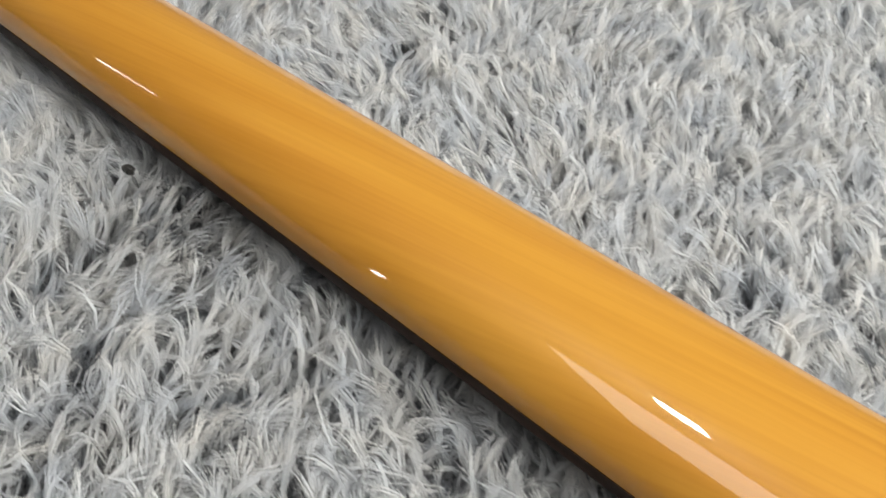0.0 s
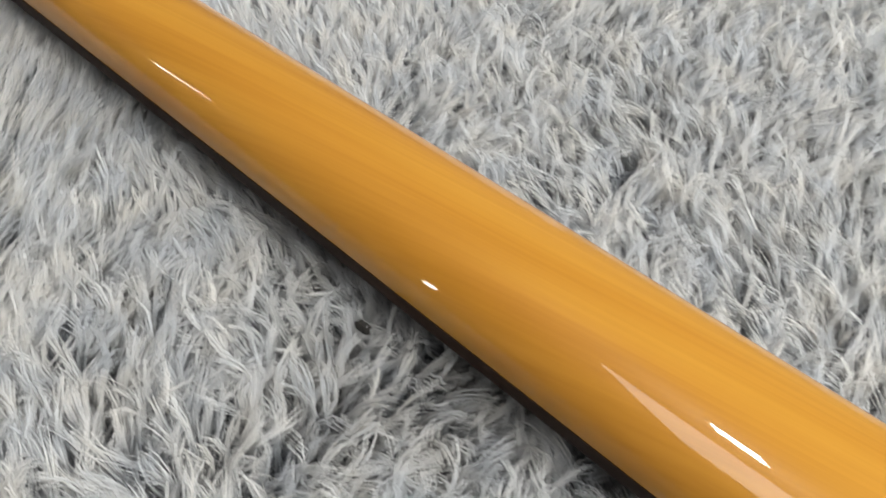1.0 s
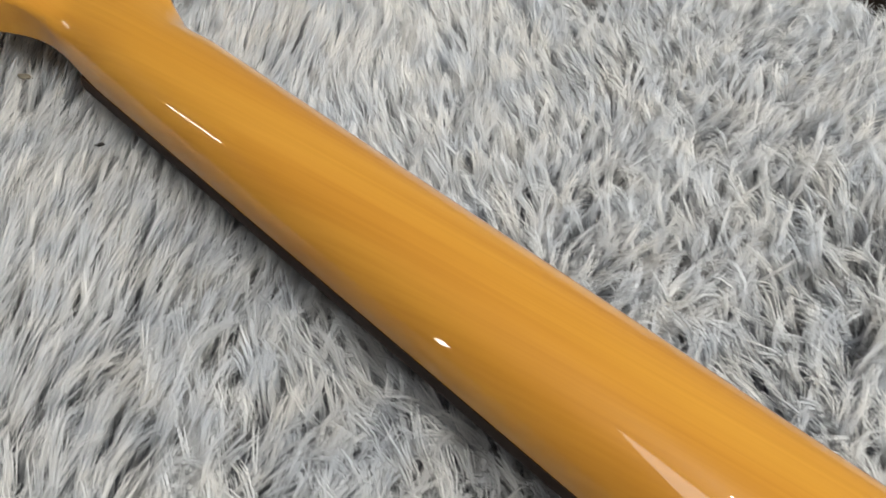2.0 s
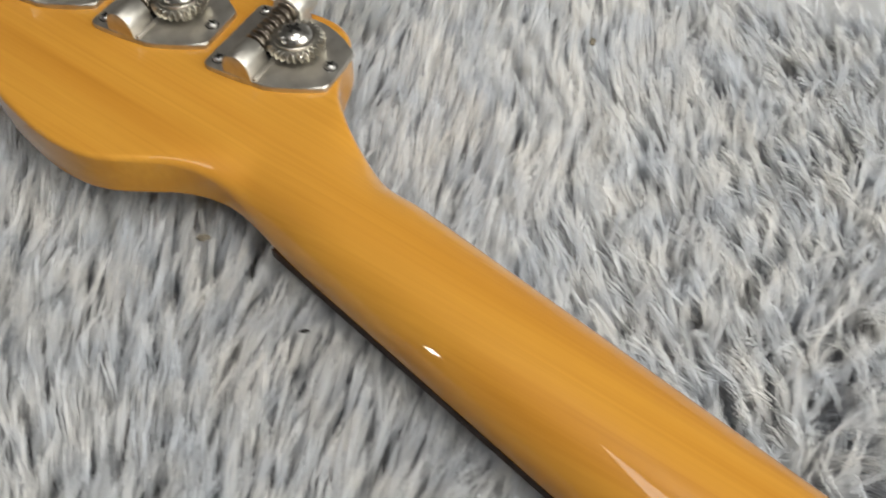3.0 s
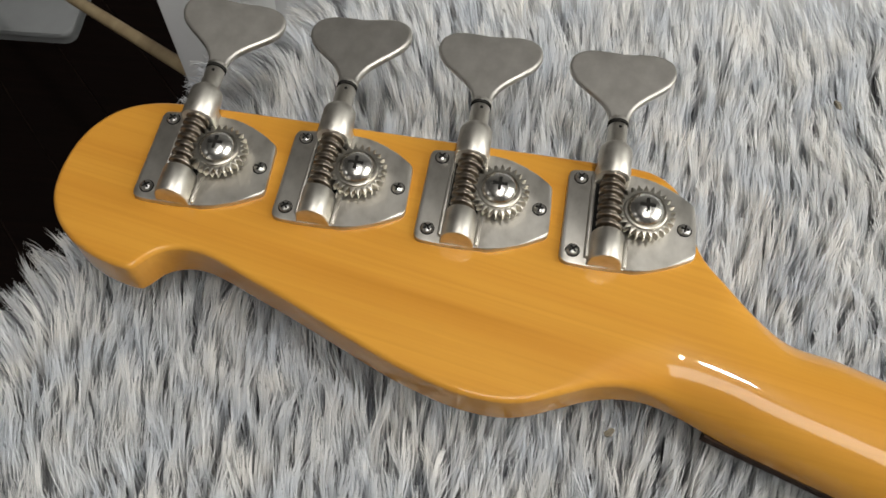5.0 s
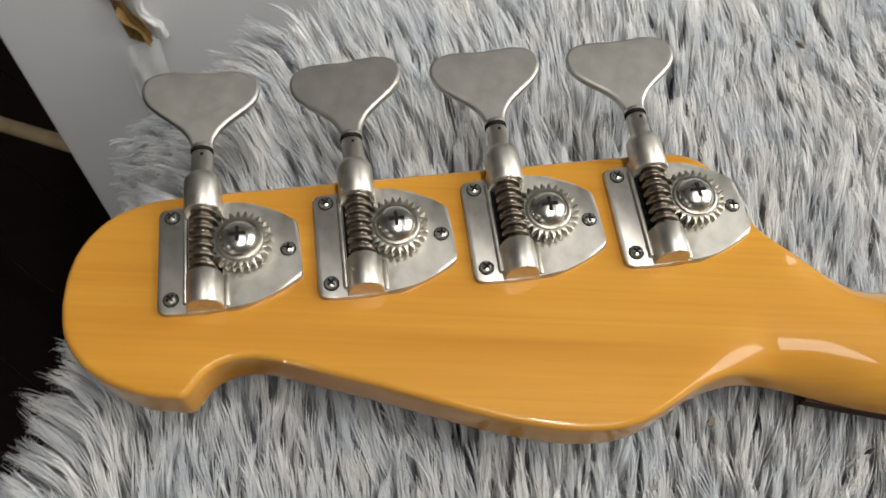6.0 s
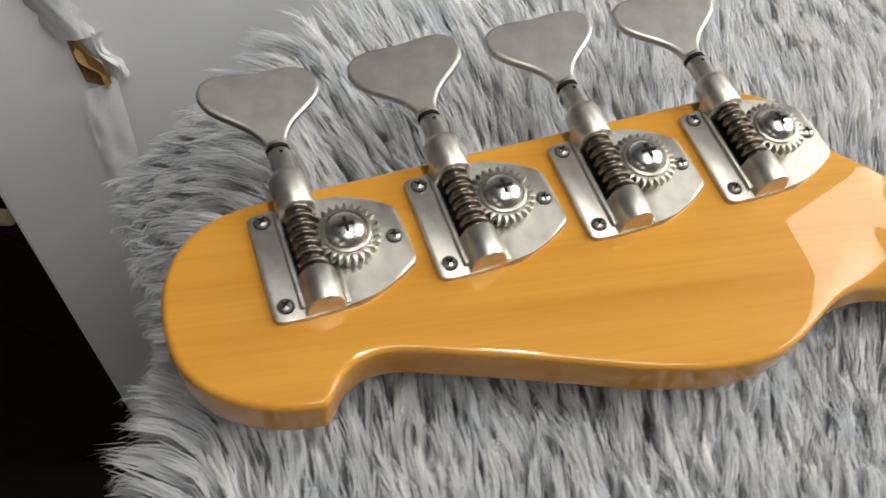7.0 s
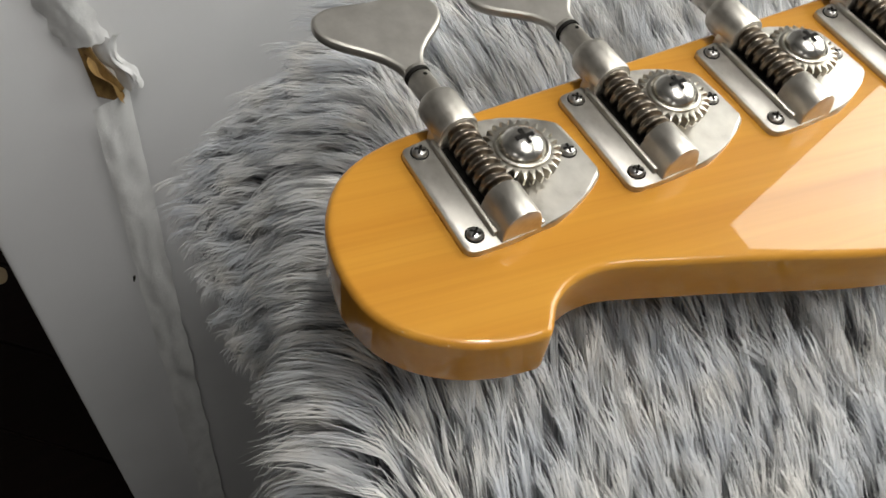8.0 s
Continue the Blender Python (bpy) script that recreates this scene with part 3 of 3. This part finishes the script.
for m, tilt in zip(machines, KEY_TILT):
    for c in m.children:
        if c.name.split(".")[0] == "key":
            c.matrix_basis = pose(SHAFT_X, 0.0297, SHAFT_Z, 0, -tilt, 0)

# ---- fur rug ----


def far_edge(x):
    return float(np.interp(x, [-0.1, 0.0, 0.1, 0.2, 0.34, 0.9], [0.094, 0.102, 0.106, 0.120, 0.158, 0.168]))


ROLL = 0.011


def draped(p):
    """Bends flat rug space (N x 3) over the bench's edge: steep at the near end, a slack slope at the far end."""
    rel = p[:, :2] - np.array(CREST_P)
    out = rel @ np.array(CREST_N)
    al = rel @ np.array(CREST_D)
    most = np.interp(al, [0.0, 0.035, 0.08], [1.50, 1.10, 0.66])
    a = np.clip(out / ROLL, 0, most)
    over = np.maximum(out - ROLL * most, 0)
    o2 = np.where(out > 0, (ROLL + p[:, 2]) * np.sin(a) + over * np.cos(most), out)
    z2 = np.where(out > 0, -ROLL + (ROLL + p[:, 2]) * np.cos(a) - over * np.sin(most), p[:, 2])
    xy = np.array(CREST_P) + al[:, None] * np.array(CREST_D) + o2[:, None] * np.array(CREST_N)
    return np.column_stack([xy, z2])


def flow(x, y):
    """The way the pile leans, and how unruly it is."""
    n1 = [noise.noise((px * 9, py * 9, 0.3)) for px, py in zip(x, y)]
    n2 = [noise.noise((px * 30, py * 30, 4.3)) for px, py in zip(x, y)]
    wild = np.clip((x - 0.19) / 0.13, 0, 1)
    ang = math.radians(108) + np.array(n1) * (0.6 + 1.5 * wild) + np.array(n2) * (0.35 + 1.6 * wild)
    return ang, wild


FAR_X, FAR_Y = [-0.1, 0.0, 0.1, 0.2, 0.34, 0.9], [0.094, 0.102, 0.106, 0.120, 0.158, 0.168]


def ribbons(name, mid, wid, roll, mat, ts, shade):
    """One mesh of thin tapered ribbons along the given middle points."""
    k, N = len(mid), len(wid)
    verts = np.empty((N, 2 * k - 1, 3))
    wdir = np.column_stack([np.cos(roll), np.sin(roll), 0.25 * np.sin(roll * 3)])
    for i in range(k):
        if i < k - 1:
            w = wid * (1.0 if i < k - 3 else 0.9 if i == k - 3 else 0.65)
            verts[:, 2 * i] = mid[i] - wdir * w[:, None]
            verts[:, 2 * i + 1] = mid[i] + wdir * w[:, None]
        else:
            verts[:, 2 * i] = mid[i]
    flat = draped(verts.reshape(-1, 3))
    base = (np.arange(N) * (2 * k - 1))[:, None]
    quads = np.concatenate([[2 * i, 2 * i + 1, 2 * i + 3, 2 * i + 2] for i in range(k - 2)])
    loops = np.concatenate([base + quads[None, :], base + np.array([[2 * k - 4, 2 * k - 3, 2 * k - 2]])], axis=1).ravel()
    sizes = np.tile(np.array([4] * (k - 2) + [3]), N)
    starts = np.concatenate([[0], np.cumsum(sizes)[:-1]])
    me = bpy.data.meshes.new(name)
    me.vertices.add(len(flat))
    me.vertices.foreach_set("co", flat.astype(np.float32).ravel())
    me.loops.add(len(loops))
    me.loops.foreach_set("vertex_index", loops.astype(np.int32))
    me.polygons.add(len(sizes))
    me.polygons.foreach_set("loop_start", starts.astype(np.int32))
    me.polygons.foreach_set("use_smooth", np.ones(len(sizes), dtype=bool))
    me.update(calc_edges=True)
    # position along the fibre drives the root shade put into its colour
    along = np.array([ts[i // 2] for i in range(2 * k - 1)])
    tone_along = np.zeros((N, 2 * k - 1, 3), dtype=np.float32)
    tone_along[:, :, 0], tone_along[:, :, 1] = shade[:, None], along[None, :]
    me.attributes.new("tone_along", 'FLOAT_VECTOR', 'POINT').data.foreach_set("vector", tone_along.ravel())
    me.materials.append(mat)
    return me


def build_pile(name, mat, seed, step, per, len_lo, len_hi, bend_lo, bend_hi, pinch_lo, pinch_hi, spread, w_lo, w_hi, ts, gather=1.0, wild_from=-1.0):
    """Locks of fibres: each lock's fibres stand apart at the root and draw together towards the tip."""
    rng = np.random.default_rng(seed)
    gx, gy = np.meshgrid(np.arange(-0.16, 0.62, step), np.arange(-0.26, 0.172, step))
    cx = gx.ravel() + rng.uniform(-0.6, 0.6, gx.size) * step
    cy = gy.ravel() + rng.uniform(-0.6, 0.6, gx.size) * step
    out = (cx - CREST_P.x) * CREST_N.x + (cy - CREST_P.y) * CREST_N.y
    keep = (out < 0.062) & (cy < np.interp(cx, FAR_X, FAR_Y)) & (cy > np.interp(cx, [-0.1, 0.2, 0.3], [-0.15, -0.20, -0.26])) & (cx < 0.50 + 0.4 * (cy + 0.25))
    keep &= np.clip((cx - 0.19) / 0.13, 0, 1) > wild_from
    cx, cy, out = cx[keep], cy[keep], out[keep]
    ang, wild = flow(cx, cy)
    lean_out = np.clip((out + 0.02) / 0.03, 0, 1)
    out_ang = math.atan2(CREST_N.y, CREST_N.x)
    vx = np.cos(ang) * (1 - lean_out) + math.cos(out_ang) * lean_out
    vy = np.sin(ang) * (1 - lean_out) + math.sin(out_ang) * lean_out
    n = cx.size
    ang = np.arctan2(vy, vx) + rng.normal(0, 0.17, n) * (1 + 2.0 * wild)
    bend = rng.uniform(bend_lo, bend_hi, n) + 0.28 * (1 - wild) + 0.12 * wild + 0.5 * np.clip(out / 0.02, 0, 1)
    length = rng.uniform(len_lo, len_hi, n) * np.where(wild_from < 0, 1.16 - 0.34 * wild, 1.08)
    sway = rng.normal(0, 1, n) * (0.22 + 1.2 * wild)
    pinch = rng.uniform(pinch_lo, pinch_hi, n) * (1 - 0.45 * wild)
    # neighbouring locks gather into larger tufts
    cell = 0.0066
    ux, uy = np.floor(cx / cell), np.floor(cy / cell)
    h1 = np.sin(ux * 12.9898 + uy * 78.233) * 43758.5453
    h2 = np.sin(ux * 39.3461 + uy * 11.135) * 24634.6345
    tx = (ux + 0.5 + 0.7 * (h1 - np.floor(h1) - 0.5)) * cell - cx
    ty = (uy + 0.5 + 0.7 * (h2 - np.floor(h2) - 0.5)) * cell - cy
    pull = rng.uniform(0.25, 0.75, n) * (0.45 + 0.60 * wild) * gather
    turn2 = (h1 * 3.1 - np.floor(h1 * 3.1) - 0.5) * 2
    ang = ang + turn2 * (0.10 + 0.95 * wild)
    length = length * (1 - 0.22 * lean_out)
    bend = bend + 0.35 * lean_out
    idx = np.repeat(np.arange(n), per)
    N = idx.size
    off = rng.normal(0, 1, (N, 2)) * step * spread
    a = ang[idx] + rng.normal(0, 0.06, N)
    bd = np.clip(bend[idx] + rng.normal(0, 0.08, N), 0.3, 2.2)
    ln = length[idx] * rng.uniform(0.78, 1.05, N)
    stray = rng.normal(0, 1, N)
    wid = rng.uniform(w_lo, w_hi, N)
    roll = rng.uniform(0, 2 * math.pi, N)
    mid = []
    for t in ts:
        hor = ln * (1 - np.cos(bd * t)) / bd
        up = ln * np.sin(bd * t) / bd
        curl = 0.0062 * sway[idx] * np.sin(t * 2.9) * t + 0.0005 * stray * t * t
        g = min(t / 0.75, 1.0)
        squeeze = 1 - (1 - pinch[idx]) * g * g * (3 - 2 * g)
        x = cx[idx] + tx[idx] * pull[idx] * g + off[:, 0] * squeeze + np.cos(a) * hor - np.sin(a) * curl
        y = cy[idx] + ty[idx] * pull[idx] * g + off[:, 1] * squeeze + np.sin(a) * hor + np.cos(a) * curl
        mid.append(np.column_stack([x, y, up]))
    shade = np.clip(rng.uniform(0, 1, n)[idx] * 0.7 + rng.uniform(0, 1, N) * 0.3, 0, 1)
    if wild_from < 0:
        shade = shade * (1 - 0.6 * wild[idx])      # pile darkened under the curled locks, standing for shade between them
    return ribbons(name, mid, wid, roll, mat, ts, shade)


def backing_mesh():
    us = np.arange(-0.075, 0.90, 0.005)
    rows = []
    for d in us:
        row = []
        for al in np.arange(-0.46, 0.24, 0.01):
            p = np.array(CREST_P) - d * np.array(CREST_N) + al * np.array(CREST_D)
            y = min(max(p[1], -0.38), far_edge(p[0]))
            row.append((min(p[0], 0.84), y, 0.0))
        rows.append(row)
    pts = draped(np.array(rows).reshape(-1, 3))
    m = len(rows[0])
    bm = grid_bm([[tuple(pts[i * m + j]) for j in range(m)] for i in range(len(rows))])
    bmesh.ops.remove_doubles(bm, verts=list(bm.verts), dist=1e-5)
    return bm


rug = tagged(link_bm("fur_rug", backing_mesh(), backing_cloth), "shaggy light grey faux fur rug draped over a bench", "rug")
for nm, mat, lab, args in (
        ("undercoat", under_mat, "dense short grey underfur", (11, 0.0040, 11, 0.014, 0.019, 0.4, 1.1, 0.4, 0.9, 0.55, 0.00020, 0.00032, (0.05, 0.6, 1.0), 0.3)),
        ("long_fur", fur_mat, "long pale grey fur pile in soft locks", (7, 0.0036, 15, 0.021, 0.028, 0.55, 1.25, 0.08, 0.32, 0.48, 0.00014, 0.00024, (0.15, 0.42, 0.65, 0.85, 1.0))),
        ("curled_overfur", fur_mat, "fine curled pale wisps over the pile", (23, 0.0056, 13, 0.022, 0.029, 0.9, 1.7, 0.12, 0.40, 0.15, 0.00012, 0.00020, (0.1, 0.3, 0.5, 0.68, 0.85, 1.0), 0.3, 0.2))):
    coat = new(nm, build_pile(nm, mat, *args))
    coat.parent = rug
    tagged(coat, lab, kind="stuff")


# ---- bits caught in the fur ----
def bit(name, x, y, z, size, mat, label, seed):
    bm = bmesh.new()
    bmesh.ops.create_icosphere(bm, subdivisions=2, radius=size)
    for v in bm.verts:
        k = 1 + 0.55 * noise.noise(v.co / size * 1.7 + Vector((seed, 0, 0)))
        v.co = Vector((v.co.x * 1.5 * k, v.co.y * 0.7 * k, v.co.z * 0.55 * k))
    ob = link_bm(name, bm, mat)
    ob.matrix_world = pose(x, y, z, 12 * seed, 20, 50 * seed)
    return tagged(ob, label, "lint", "bits of lint in the fur")


bit("lint", 0.1225, -0.0548, 0.0240, 0.0014, lint_mat, "small brown crumb of lint caught in grey fur", 1.0)
bit("lint", 0.1905, 0.0725, 0.0245, 0.0017, lint_mat, "small brown crumb of lint caught in grey fur", 2.0)
bit("lint", 0.3345, -0.1225, 0.0235, 0.0023, speck_mat, "small black speck caught in grey fur", 3.0)
bit("lint", 0.164, -0.068, 0.0240, 0.0009, speck_mat, "small black speck caught in grey fur", 4.0)

bit("lint", -0.074, 0.1792, -0.189, 0.0012, speck_mat, "tiny black speck on the white box", 5.0)

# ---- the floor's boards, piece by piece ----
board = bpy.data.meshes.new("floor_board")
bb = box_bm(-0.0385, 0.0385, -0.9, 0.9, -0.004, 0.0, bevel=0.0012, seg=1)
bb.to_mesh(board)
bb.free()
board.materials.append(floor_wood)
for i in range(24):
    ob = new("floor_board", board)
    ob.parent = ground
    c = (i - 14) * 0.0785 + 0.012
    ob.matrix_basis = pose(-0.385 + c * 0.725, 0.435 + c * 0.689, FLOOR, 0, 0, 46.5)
